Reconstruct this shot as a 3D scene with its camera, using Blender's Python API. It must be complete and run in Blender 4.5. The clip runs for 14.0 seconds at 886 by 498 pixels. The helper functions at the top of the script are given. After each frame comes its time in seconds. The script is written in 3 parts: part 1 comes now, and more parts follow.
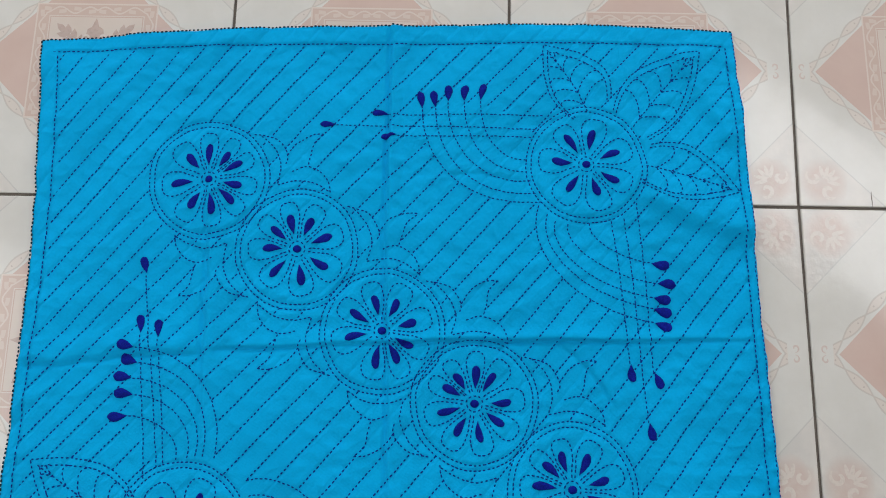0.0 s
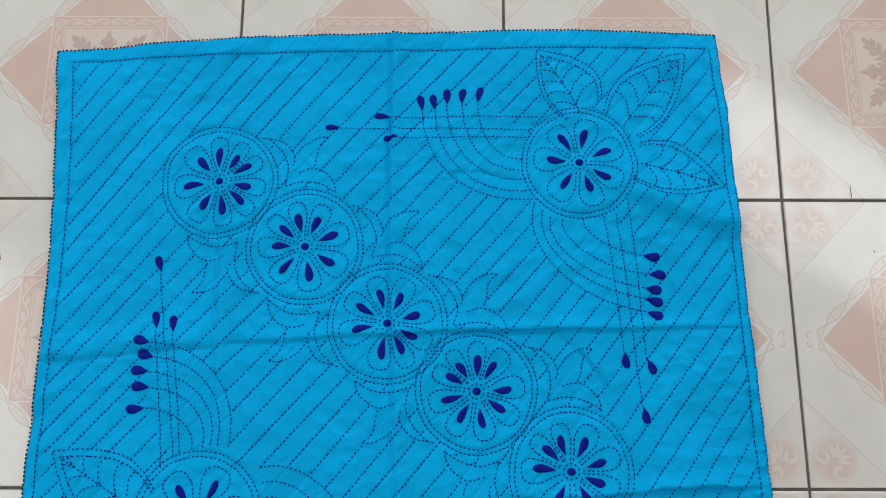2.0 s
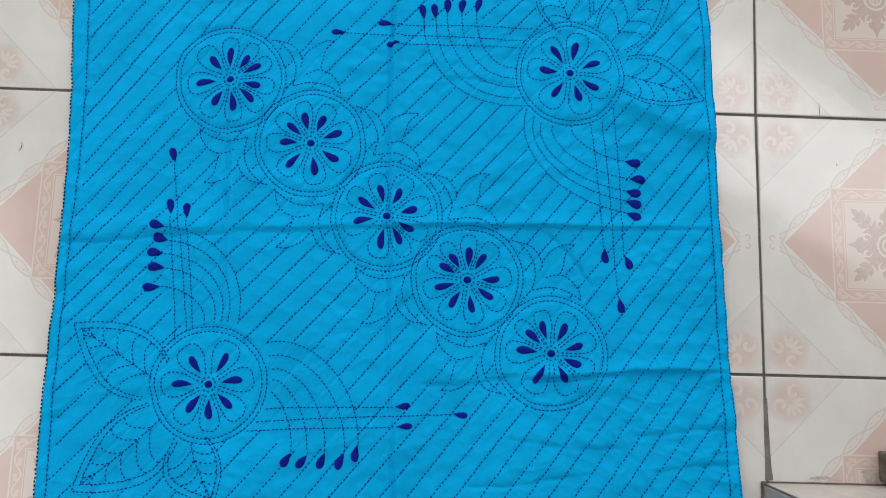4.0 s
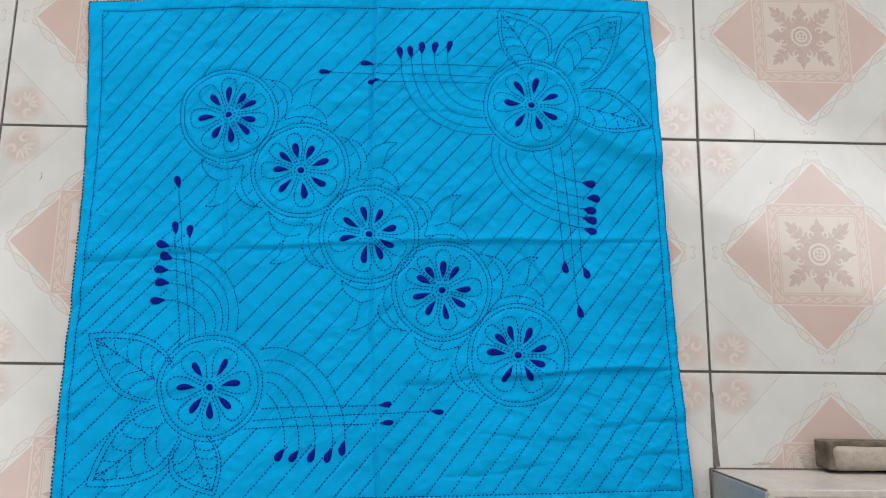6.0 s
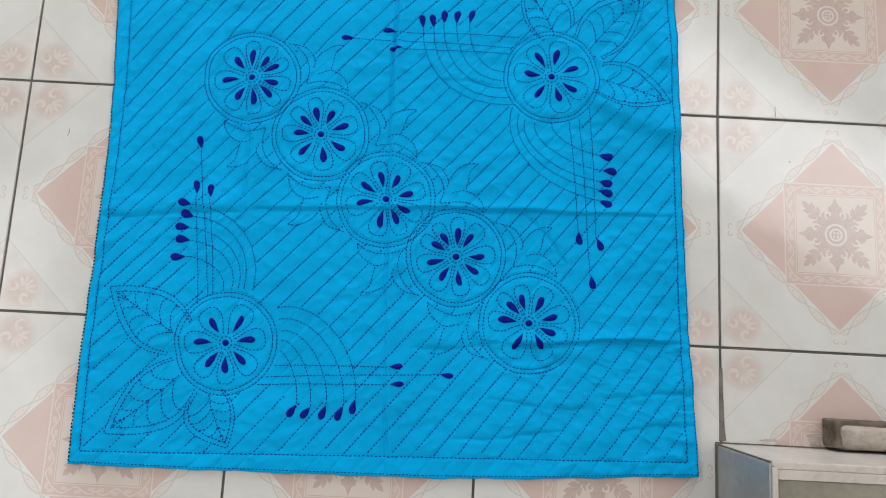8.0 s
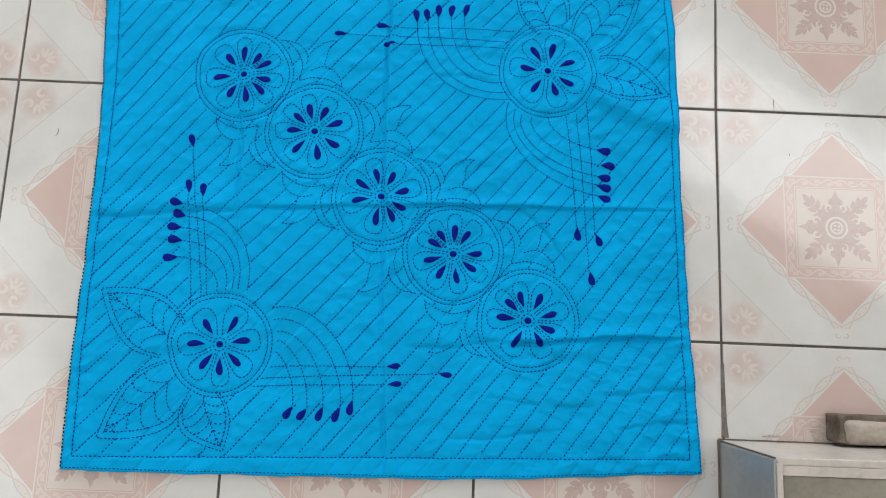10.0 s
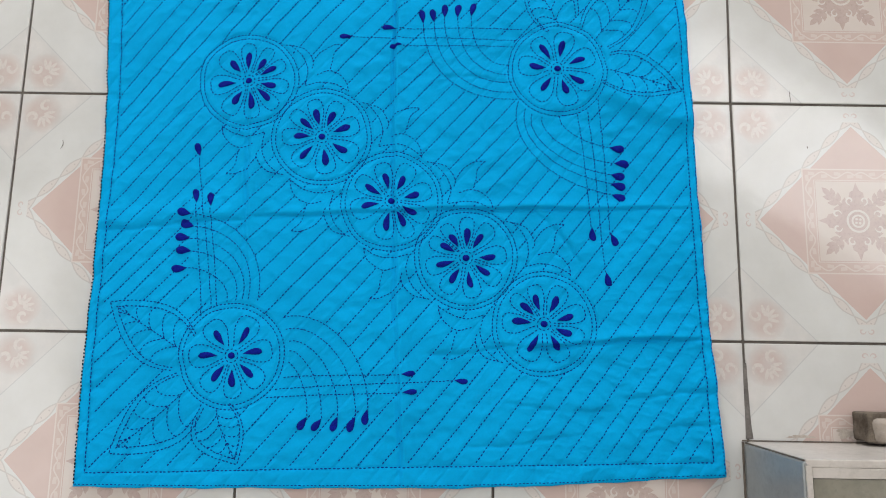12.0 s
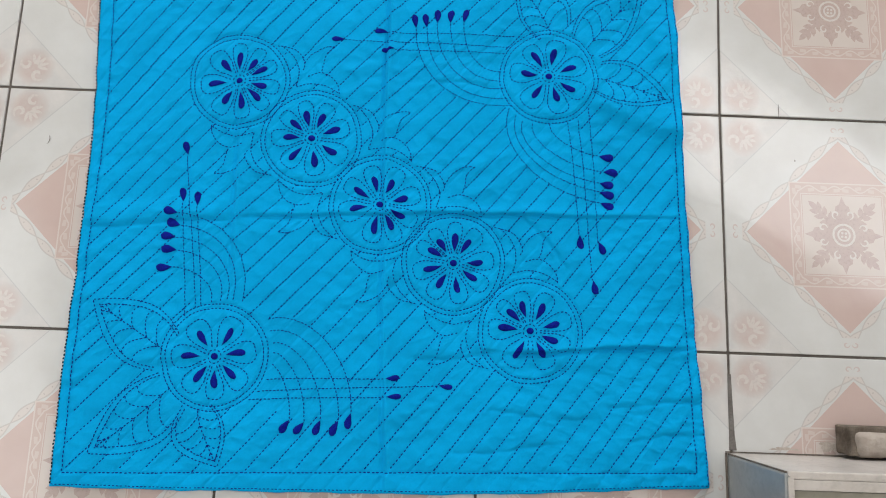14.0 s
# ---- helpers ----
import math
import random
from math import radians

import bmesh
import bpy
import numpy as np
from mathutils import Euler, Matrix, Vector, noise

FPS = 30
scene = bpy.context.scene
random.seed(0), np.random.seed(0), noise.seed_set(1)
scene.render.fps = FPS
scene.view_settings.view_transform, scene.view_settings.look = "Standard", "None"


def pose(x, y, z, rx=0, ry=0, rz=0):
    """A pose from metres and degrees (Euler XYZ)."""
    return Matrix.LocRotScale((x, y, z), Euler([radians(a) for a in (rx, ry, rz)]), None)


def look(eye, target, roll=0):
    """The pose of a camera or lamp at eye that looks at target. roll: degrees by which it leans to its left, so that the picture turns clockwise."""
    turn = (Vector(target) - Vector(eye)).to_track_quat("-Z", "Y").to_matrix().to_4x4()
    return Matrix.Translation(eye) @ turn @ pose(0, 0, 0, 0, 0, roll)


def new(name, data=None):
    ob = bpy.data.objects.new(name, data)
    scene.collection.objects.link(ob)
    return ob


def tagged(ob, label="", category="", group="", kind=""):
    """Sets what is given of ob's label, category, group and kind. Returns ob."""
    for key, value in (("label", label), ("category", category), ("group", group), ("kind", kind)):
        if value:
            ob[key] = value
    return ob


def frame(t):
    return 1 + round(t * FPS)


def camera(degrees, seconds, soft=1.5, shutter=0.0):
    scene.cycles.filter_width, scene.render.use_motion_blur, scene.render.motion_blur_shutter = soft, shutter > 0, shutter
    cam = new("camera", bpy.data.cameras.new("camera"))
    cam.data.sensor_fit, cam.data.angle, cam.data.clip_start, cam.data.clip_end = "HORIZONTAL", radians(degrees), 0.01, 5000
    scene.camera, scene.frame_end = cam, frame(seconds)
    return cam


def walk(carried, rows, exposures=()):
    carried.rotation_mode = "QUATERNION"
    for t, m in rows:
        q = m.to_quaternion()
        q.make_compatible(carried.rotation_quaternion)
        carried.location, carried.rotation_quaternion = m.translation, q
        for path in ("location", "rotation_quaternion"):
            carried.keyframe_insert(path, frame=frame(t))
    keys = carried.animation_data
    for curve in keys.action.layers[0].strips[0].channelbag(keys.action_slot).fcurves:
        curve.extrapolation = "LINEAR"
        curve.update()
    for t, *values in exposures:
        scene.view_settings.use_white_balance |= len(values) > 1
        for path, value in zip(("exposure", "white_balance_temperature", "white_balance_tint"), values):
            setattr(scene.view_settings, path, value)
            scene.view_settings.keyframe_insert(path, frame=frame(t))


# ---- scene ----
cam = camera(67.2, 14.0, soft=1.0)
PATH = [
    (0, (-0.365, -0.17, 0.672), (-0.373, 0.181, -1.297), -0.3),
    (0.5, (-0.365, -0.165, 0.675), (-0.381, 0.204, -1.291), -2.8),
    (1, (-0.369, -0.173, 0.673), (-0.38, 0.204, -1.291), -1.5),
    (1.5, (-0.378, -0.178, 0.68), (-0.352, 0.2, -1.284), 4.2),
    (2, (-0.37, -0.189, 0.702), (-0.367, 0.186, -1.262), 0.6),
    (2.5, (-0.379, -0.201, 0.722), (-0.372, 0.155, -1.246), 2.1),
    (3, (-0.376, -0.221, 0.738), (-0.353, 0.095, -1.237), 5.0),
    (3.5, (-0.376, -0.241, 0.741), (-0.369, 0.024, -1.241), 3.2),
    (3.7, (-0.38, -0.251, 0.742), (-0.359, -0.003, -1.243), 6.6),
    (5.8, (-0.375, -0.299, 0.819), (-0.278, 0.038, -1.15), 16.7),
    (6, (-0.358, -0.292, 0.83), (-0.3, 0.042, -1.142), 10.7),
    (6.5, (-0.358, -0.308, 0.833), (-0.362, -0.003, -1.144), -0.5),
    (7, (-0.354, -0.32, 0.833), (-0.349, -0.052, -1.149), 1.8),
    (7.5, (-0.36, -0.322, 0.83), (-0.346, -0.011, -1.146), 4.9),
    (8, (-0.354, -0.321, 0.835), (-0.347, -0.021, -1.143), 4.3),
    (10.5, (-0.357, -0.324, 0.814), (-0.325, -0.02, -1.163), 8.2),
    (11, (-0.36, -0.32, 0.807), (-0.313, -0.033, -1.171), 11.3),
    (11.5, (-0.352, -0.324, 0.808), (-0.35, -0.02, -1.169), 1.4),
    (12, (-0.362, -0.317, 0.808), (-0.363, -0.013, -1.168), 0.7),
    (12.5, (-0.359, -0.317, 0.808), (-0.339, -0.004, -1.167), 5.1),
    (13, (-0.356, -0.322, 0.808), (-0.325, 0.01, -1.164), 7.2),
    (13.5, (-0.361, -0.318, 0.807), (-0.34, 0.005, -1.166), 5.6),
    (14, (-0.358, -0.321, 0.805), (-0.332, 0.009, -1.168), 6.6),
]
walk(cam, [(t, look(eye, target, roll)) for t, eye, target, roll in PATH],
     exposures=[(0, 0.01), (2, 0.04), (3.5, 0.08), (6, 0.12), (14, 0.15)])

# ---- light: bright roof opening to the north-east, assumed north window, two added fills ----
world = bpy.data.worlds.new("world")
scene.world = world
world.use_nodes = True
wn, wl = world.node_tree.nodes, world.node_tree.links
sky = wn.new("ShaderNodeTexSky")
sky.sky_type, sky.sun_disc = "NISHITA", False
sky.sun_elevation, sky.sun_rotation = radians(50), radians(45)
wn["Background"].inputs[1].default_value = 0.1
wl.new(sky.outputs[0], wn["Background"].inputs[0])


def area_lamp(name, size_x, size_y, power, colour, m):
    data = bpy.data.lights.new(name, "AREA")
    data.shape, data.size, data.size_y, data.energy, data.color = "RECTANGLE", size_x, size_y, power, colour
    ob = new(name, data)
    ob.matrix_world = m
    return ob


area_lamp("roof_opening_daylight", 2.1, 0.84, 26, (1.0, 0.995, 0.985), pose(1.78, 0.96, 3.18, 0, 0, -30))
# northern side inferred from the folds' shading; the window itself is assumed
area_lamp("north_window_daylight", 3.6, 1.9, 152, (1.0, 0.995, 0.985), look((-0.1, 4.92, 2.0), (-0.3, 0.0, 0.9)))
# unseen fill from the east, added so that upright creases show
area_lamp("east_fill_lamp", 2.4, 1.7, 6, (1.0, 0.995, 0.985), look((2.94, 2.4, 1.9), (-0.2, 0.0, 0.5)))
# unseen fill from the west, added to brighten the left-hand tiles
area_lamp("west_fill_lamp", 1.6, 1.3, 18, (1.0, 0.995, 0.985), look((-2.36, -0.6, 1.55), (-0.6, -0.25, 0.0)))


# ---- materials ----
class M:
    """Small arithmetic on shader values."""
    def __init__(self, tree, socket):
        self.tree, self.s = tree, socket

    def op(self, kind, *others):
        n = self.tree.nodes.new("ShaderNodeMath")
        n.operation = kind
        for i, v in enumerate((self, *others)):
            if isinstance(v, M):
                self.tree.links.new(v.s, n.inputs[i])
            else:
                n.inputs[i].default_value = v
        return M(self.tree, n.outputs[0])

    def __add__(self, o): return self.op("ADD", o)
    def __sub__(self, o): return self.op("SUBTRACT", o)
    def __mul__(self, o): return self.op("MULTIPLY", o)
    def abs(self): return self.op("ABSOLUTE")
    def sin(self): return self.op("SINE")
    def less(self, o): return self.op("LESS_THAN", o)
    def more(self, o): return self.op("GREATER_THAN", o)
    def max(self, o): return self.op("MAXIMUM", o)
    def min(self, o): return self.op("MINIMUM", o)


def material(name, colour, rough, spec=0.5):
    m = bpy.data.materials.new(name)
    m.use_nodes = True
    b = m.node_tree.nodes["Principled BSDF"]
    b.inputs["Base Color"].default_value = (*colour, 1)
    b.inputs["Roughness"].default_value = rough
    b.inputs["Specular IOR Level"].default_value = spec
    return m, m.node_tree, b


def noise_of(tree, coord, scale, detail=3.0, rough=0.55):
    n = tree.nodes.new("ShaderNodeTexNoise")
    n.inputs["Scale"].default_value, n.inputs["Detail"].default_value, n.inputs["Roughness"].default_value = scale, detail, rough
    tree.links.new(coord, n.inputs["Vector"])
    return n.outputs["Fac"]


def mix(tree, fac, a, b):
    n = tree.nodes.new("ShaderNodeMix")
    n.data_type = "RGBA"
    for v, i in ((fac, 0), (a, 6), (b, 7)):
        v = v.s if isinstance(v, M) else v
        if isinstance(v, bpy.types.NodeSocket):
            tree.links.new(v, n.inputs[i])
        elif i == 0:
            n.inputs[0].default_value = v
        else:
            n.inputs[i].default_value = (*v, 1)
    return n.outputs[2]


def ramp(tree, fac, lo, hi, a=0.0, b=1.0):
    n = tree.nodes.new("ShaderNodeMapRange")
    tree.links.new(fac.s if isinstance(fac, M) else fac, n.inputs[0])
    for i, v in enumerate((lo, hi, a, b)):
        n.inputs[i + 1].default_value = v
    return n.outputs[0]


def bump(tree, bsdf, height, strength, distance):
    n = tree.nodes.new("ShaderNodeBump")
    n.inputs["Strength"].default_value, n.inputs["Distance"].default_value = strength, distance
    tree.links.new(height, n.inputs["Height"])
    tree.links.new(n.outputs[0], bsdf.inputs["Normal"])


def coords(tree, kind="Object"):
    return tree.nodes.new("ShaderNodeTexCoord").outputs[kind]


def cloth_material(name, colour):
    m, tr, b = material(name, colour, 0.95, 0.06)
    co = coords(tr)
    sep = tr.nodes.new("ShaderNodeSeparateXYZ")
    tr.links.new(co, sep.inputs[0])
    x, y = M(tr, sep.outputs[0]), M(tr, sep.outputs[1])
    weave = (x * 5200).sin() * (y * 5200).sin()
    blotch = noise_of(tr, co, 9, 4)
    slub = noise_of(tr, co, 420, 2)
    c1 = mix(tr, ramp(tr, blotch, 0.3, 0.7), tuple(v * 0.93 for v in colour), tuple(min(v * 1.06, 1) for v in colour))
    c2 = mix(tr, ramp(tr, slub, 0.35, 0.7, 0, 0.12), c1, tuple(v * 0.6 for v in colour))
    tr.links.new(c2, b.inputs["Base Color"])
    fine = noise_of(tr, co, 55, 5, 0.6)
    h = M(tr, fine) * 1.0 + weave * 0.06 + M(tr, slub) * 0.15
    bump(tr, b, h.s, 0.35, 0.004)
    return m


def thread_material(name, colour):
    m, tr, b = material(name, colour, 0.85, 0.08)
    co = coords(tr)
    n = noise_of(tr, co, 700, 2)
    tr.links.new(mix(tr, ramp(tr, n, 0.3, 0.7), tuple(v * 0.7 for v in colour), tuple(v * 1.3 for v in colour)), b.inputs["Base Color"])
    return m


def tile_material():
    """Cream glaze printed with a pink diamond, a braided edge, a square panel and faint corner flowers."""
    m, tr, b = material("printed_glazed_tile", (0.55, 0.52, 0.5), 0.12, 0.5)
    co = coords(tr)
    sep = tr.nodes.new("ShaderNodeSeparateXYZ")
    tr.links.new(co, sep.inputs[0])
    sx, sy = M(tr, sep.outputs[0]) * (1 / TILE), M(tr, sep.outputs[1]) * (1 / TILE)
    x, y = sx.abs(), sy.abs()
    p, q, sq = x + y, x - y, x.max(y)
    cloud, grain, petal = noise_of(tr, co, 14, 5), noise_of(tr, co, 160, 3), noise_of(tr, co, 70, 3)
    white = mix(tr, ramp(tr, cloud, 0.35, 0.7), (0.528, 0.528, 0.512), (0.588, 0.592, 0.582))
    marble = mix(tr, ramp(tr, cloud, 0.4, 0.62), (0.50, 0.495, 0.485), (0.59, 0.57, 0.55))
    pink = mix(tr, ramp(tr, cloud, 0.3, 0.7), (0.490, 0.375, 0.340), (0.525, 0.412, 0.377))
    cream = mix(tr, ramp(tr, cloud, 0.3, 0.7), (0.52, 0.455, 0.415), (0.56, 0.50, 0.465))
    line = (0.36, 0.33, 0.305)
    # corner triangles: marbled, with one thin line
    tri = p.more(0.695)
    col = mix(tr, tri, white, marble)
    col = mix(tr, (p - 0.695).abs().less(0.003) * 0.42, col, (0.36, 0.37, 0.38))
    # a soft rosy bloom behind each corner flower
    fx, fy = x - 0.408, y - 0.408
    away = (fx * fx + fy * fy).op("SQRT") + (M(tr, petal) - 0.5) * 0.05
    col = mix(tr, M(tr, ramp(tr, away, 0.048, 0.090, 0.92, 0.0)) * M(tr, ramp(tr, petal, 0.3, 0.6, 0.5, 1.0)), col, (0.495, 0.40, 0.37))
    # chain of almonds along the diamond, two dots in each
    mid = p - 0.438
    swing = (q * 18.3).sin() * 0.0215
    held = x.max(y).less(0.424)
    col = mix(tr, mid.abs().less(swing.abs()) * held * 0.8, col, (0.565, 0.515, 0.485))
    col = mix(tr, p.less(0.405), col, pink)
    line_at = (mid - swing).abs().less(0.0040).max((mid + swing).abs().less(0.0040)) * held
    col = mix(tr, line_at * 0.42, col, line)
    dots = ((q * 18.3 + 1.5708).sin().abs() - 0.5).abs().less(0.055) * mid.abs().less(0.0045) * held
    col = mix(tr, dots * 0.55, col, line)
    # square panel with a running vine
    col = mix(tr, sq.less(0.221), col, (0.565, 0.50, 0.465))
    col = mix(tr, sq.less(0.2155), col, (0.50, 0.395, 0.355))
    u = x.min(y)
    off = sq - 0.1945
    vine = ((u * 58.0).sin() * 0.0125 - off).abs().less(0.0030)
    curl = ((u * 58.0).sin() * -0.006 - off).abs().less(0.0075) * (u * 58.0 + 0.5).sin().abs().more(0.72) * (1 / 1.4)
    edge_band = sq.less(0.2115) * sq.more(0.1765)
    col = mix(tr, vine.max(curl) * edge_band, col, (0.555, 0.485, 0.45))
    col = mix(tr, sq.less(0.1735), col, (0.555, 0.495, 0.46))
    col = mix(tr, sq.less(0.1700), col, (0.475, 0.37, 0.33))
    col = mix(tr, sq.less(0.1665), col, cream)
    tr.links.new(mix(tr, ramp(tr, grain, 0.62, 0.8, 0, 0.12), col, (0.5, 0.44, 0.38)), b.inputs["Base Color"])
    tr.links.new(ramp(tr, cloud, 0.3, 0.7, 0.07, 0.15), b.inputs["Roughness"])
    relief = M(tr, noise_of(tr, co, 26, 4)) + M(tr, petal) * tri * 0.9 + M(tr, grain) * tri * 0.35
    bump(tr, b, relief.s, 0.09, 0.004)
    return m


def rough_material(name, a, c, rough, scale, spec=0.4, strength=0.3):
    m, tr, b = material(name, a, rough, spec)
    co = coords(tr)
    n1, n2 = noise_of(tr, co, scale, 6, 0.65), noise_of(tr, co, scale * 9, 4, 0.6)
    c1 = mix(tr, ramp(tr, n1, 0.35, 0.68), a, c)
    tr.links.new(mix(tr, ramp(tr, n2, 0.5, 0.75, 0, 0.35), c1, tuple(v * 0.55 for v in a)), b.inputs["Base Color"])
    bump(tr, b, n2, strength, 0.004)
    return m


TILE = 0.3
BLUE = cloth_material("blue_cotton", (0.0010, 0.340, 0.700))
NAVY = thread_material("navy_thread", (0.002, 0.009, 0.20))
STITCH = thread_material("dark_blue_thread", (0.002, 0.020, 0.20))
EDGE = thread_material("dark_green_thread", (0.006, 0.03, 0.05))
GLAZE = tile_material()
MORTAR = rough_material("grey_mortar", (0.12, 0.108, 0.098), (0.21, 0.195, 0.18), 0.9, 40, 0.2, 0.5)
DARK_SEAM = rough_material("dark_seam", (0.11, 0.09, 0.075), (0.19, 0.165, 0.14), 0.9, 40, 0.2, 0.4)
PLAIN_GLAZE = rough_material("cream_glaze", (0.50, 0.47, 0.44), (0.57, 0.54, 0.51), 0.12, 6, 0.5, 0.03)
GRIME = rough_material("dry_grime", (0.36, 0.31, 0.27), (0.50, 0.45, 0.40), 0.7, 90, 0.2, 0.2)
MOTIF = rough_material("tile_print_rose", (0.43, 0.335, 0.305), (0.47, 0.38, 0.345), 0.14, 30, 0.5, 0.02)
MOTIF_PALE = rough_material("tile_print_blush", (0.515, 0.435, 0.405), (0.545, 0.475, 0.45), 0.14, 30, 0.5, 0.02)
MOTIF_WHITE = rough_material("tile_print_cream", (0.55, 0.505, 0.475), (0.57, 0.53, 0.50), 0.14, 30, 0.5, 0.02)
GROUT = rough_material("dark_grout", (0.10, 0.085, 0.075), (0.17, 0.15, 0.13), 0.9, 25)
PLASTER = rough_material("cream_plaster", (0.70, 0.68, 0.64), (0.76, 0.74, 0.70), 0.85, 4, 0.3, 0.2)
STEP_GREY = rough_material("grey_glazed_tile", (0.19, 0.20, 0.20), (0.29, 0.295, 0.285), 0.28, 9, 0.45, 0.05)
STEP_CREAM = rough_material("worn_cream_tile", (0.42, 0.385, 0.35), (0.55, 0.51, 0.475), 0.35, 14, 0.5, 0.15)
STEP_TOP = rough_material("grey_green_terrazzo", (0.17, 0.16, 0.125), (0.27, 0.255, 0.21), 0.45, 12, 0.4, 0.2)
GRIMY_BLOCK = rough_material("dirt_crust", (0.10, 0.08, 0.062), (0.22, 0.185, 0.15), 0.95, 60, 0.2, 0.6)
CEMENT = rough_material("grimy_cement", (0.30, 0.255, 0.215), (0.46, 0.41, 0.365), 0.9, 22, 0.3, 0.25)


# ---- building helpers ----
def mesh_object(name, verts, faces, mats, parent=None, smooth=False, face_mats=None):
    me = bpy.data.meshes.new(name)
    me.from_pydata([tuple(v) for v in verts], [], [tuple(f) for f in faces])
    for m in (mats if isinstance(mats, (list, tuple)) else [mats]):
        me.materials.append(m)
    if face_mats is not None:
        me.polygons.foreach_set("material_index", face_mats)
    if smooth:
        me.polygons.foreach_set("use_smooth", [True] * len(me.polygons))
    ob = new(name, me)
    ob.parent = parent
    return ob


def part(name, bm, mat, parent, label=""):
    me = bpy.data.meshes.new(name)
    bm.to_mesh(me)
    bm.free()
    me.materials.append(mat)
    ob = new(name, me)
    ob.parent = parent
    return tagged(ob, label)


def box(x0, y0, z0, x1, y1, z1, bevel=0.0, segments=2):
    bm = bmesh.new()
    bmesh.ops.create_cube(bm, size=1, matrix=Matrix.Translation(((x0 + x1) / 2, (y0 + y1) / 2, (z0 + z1) / 2)) @ Matrix.Diagonal((x1 - x0, y1 - y0, z1 - z0, 1)))
    if bevel:
        bmesh.ops.bevel(bm, geom=bm.edges[:], offset=bevel, segments=segments, affect="EDGES", profile=0.6)
    return bm


def structure(name, bm, mat, label, category):
    return tagged(part(name, bm, mat, None), label, category, kind="structure")


# ---- the shell of the room, assumed and out of view ----
X0, X1, Y0, Y1, HIGH = -2.4, 3.0, -2.4, 5.0, 3.2
structure("wall_south", box(X0, Y0 - 0.15, -0.1, X1, Y0, HIGH), PLASTER, "plain cream plastered wall", "wall")


def boxes(*corners):
    """Several boxes in one bmesh."""
    bm = bmesh.new()
    for c in corners:
        other = box(*c)
        me = bpy.data.meshes.new("piece")
        other.to_mesh(me)
        bm.from_mesh(me)
        other.free()
        bpy.data.meshes.remove(me)
    return bm


# west and east openings are invented, only to make room for the fills
structure("wall_west", boxes((X0 - 0.15, Y0 - 0.15, -0.1, X0, Y1 + 0.15, 0.85), (X0 - 0.15, Y0 - 0.15, 0.85, X0, -1.45, 2.25), (X0 - 0.15, 0.25, 0.85, X0, Y1 + 0.15, 2.25),
                             (X0 - 0.15, Y0 - 0.15, 2.25, X0, Y1 + 0.15, HIGH)), PLASTER, "unseen cream plastered wall, opened for an added fill lamp", "wall")
structure("wall_east", boxes((X1, Y0 - 0.15, -0.1, X1 + 0.15, Y1 + 0.15, 0.95), (X1, Y0 - 0.15, 0.95, X1 + 0.15, 1.1, 2.9), (X1, 3.7, 0.95, X1 + 0.15, Y1 + 0.15, 2.9),
                             (X1, Y0 - 0.15, 2.9, X1 + 0.15, Y1 + 0.15, HIGH)), PLASTER, "unseen cream plastered wall, opened for an added fill lamp", "wall")
structure("wall_north", boxes((X0, Y1, -0.1, X1, Y1 + 0.15, 1.0), (X0, Y1, 1.0, -1.9, Y1 + 0.15, 3.0), (1.7, Y1, 1.0, X1, Y1 + 0.15, 3.0), (X0, Y1, 3.0, X1, Y1 + 0.15, HIGH)),
          PLASTER, "cream plastered wall with a wide open window", "wall")


def ceiling_slab():
    """A slab with one slanting roof opening."""
    bm = bmesh.new()
    turn_by = Matrix.Rotation(radians(-30), 2)
    outer = [Vector(p) for p in ((X0 - 0.15, Y0 - 0.15), (X1 + 0.15, Y0 - 0.15), (X1 + 0.15, Y1 + 0.15), (X0 - 0.15, Y1 + 0.15))]
    inner = [Vector((1.78, 0.96)) + turn_by @ Vector(p) for p in ((-1.07, -0.44), (1.07, -0.44), (1.07, 0.44), (-1.07, 0.44))]
    rings = [[bm.verts.new((p.x, p.y, z)) for p in ring] for z in (HIGH, HIGH + 0.12) for ring in (outer, inner)]
    for i in range(4):
        j = (i + 1) % 4
        for a, b in ((rings[0], rings[1]), (rings[3], rings[2]), (rings[1], rings[3]), (rings[2], rings[0])):
            bm.faces.new((a[i], b[i], b[j], a[j]))
    bmesh.ops.recalc_face_normals(bm, faces=bm.faces[:])
    return bm


structure("ceiling", ceiling_slab(), PLASTER, "plain cream ceiling with a roof opening", "ceiling")

# ---- the cloth's shape ----
def along(values, t):
    return np.interp(t, np.linspace(0, 1, len(values)), values)


def smooth_along(values, t):
    """A soft curve through evenly spaced values."""
    d = 0.08
    return (along(values, np.clip(t - d, 0, 1)) + 2 * along(values, t) + along(values, np.clip(t + d, 0, 1))) / 4


def edge_left(t): return smooth_along((-0.785, -0.788, -0.7855, -0.786, -0.791, -0.804), t)
def edge_right(t): return smooth_along((-0.029, -0.0375, -0.0455, -0.0500, -0.0525, -0.0605), t)
def edge_bottom(t): return smooth_along((-0.478, -0.4775, -0.475, -0.473, -0.466, -0.455), t)
def edge_top(t): return smooth_along((0.167, 0.184, 0.1915, 0.1950, 0.2000, 0.1915), t)


def cloth_xy(u, v):
    """Cloth coordinates 0..1 to the floor plan: an even blend of the four edges."""
    u, v = np.asarray(u, float), np.asarray(v, float)
    x = edge_left(v) * (1 - u) + edge_right(v) * u
    y = edge_bottom(u) * (1 - v) + edge_top(u) * v
    return x, y


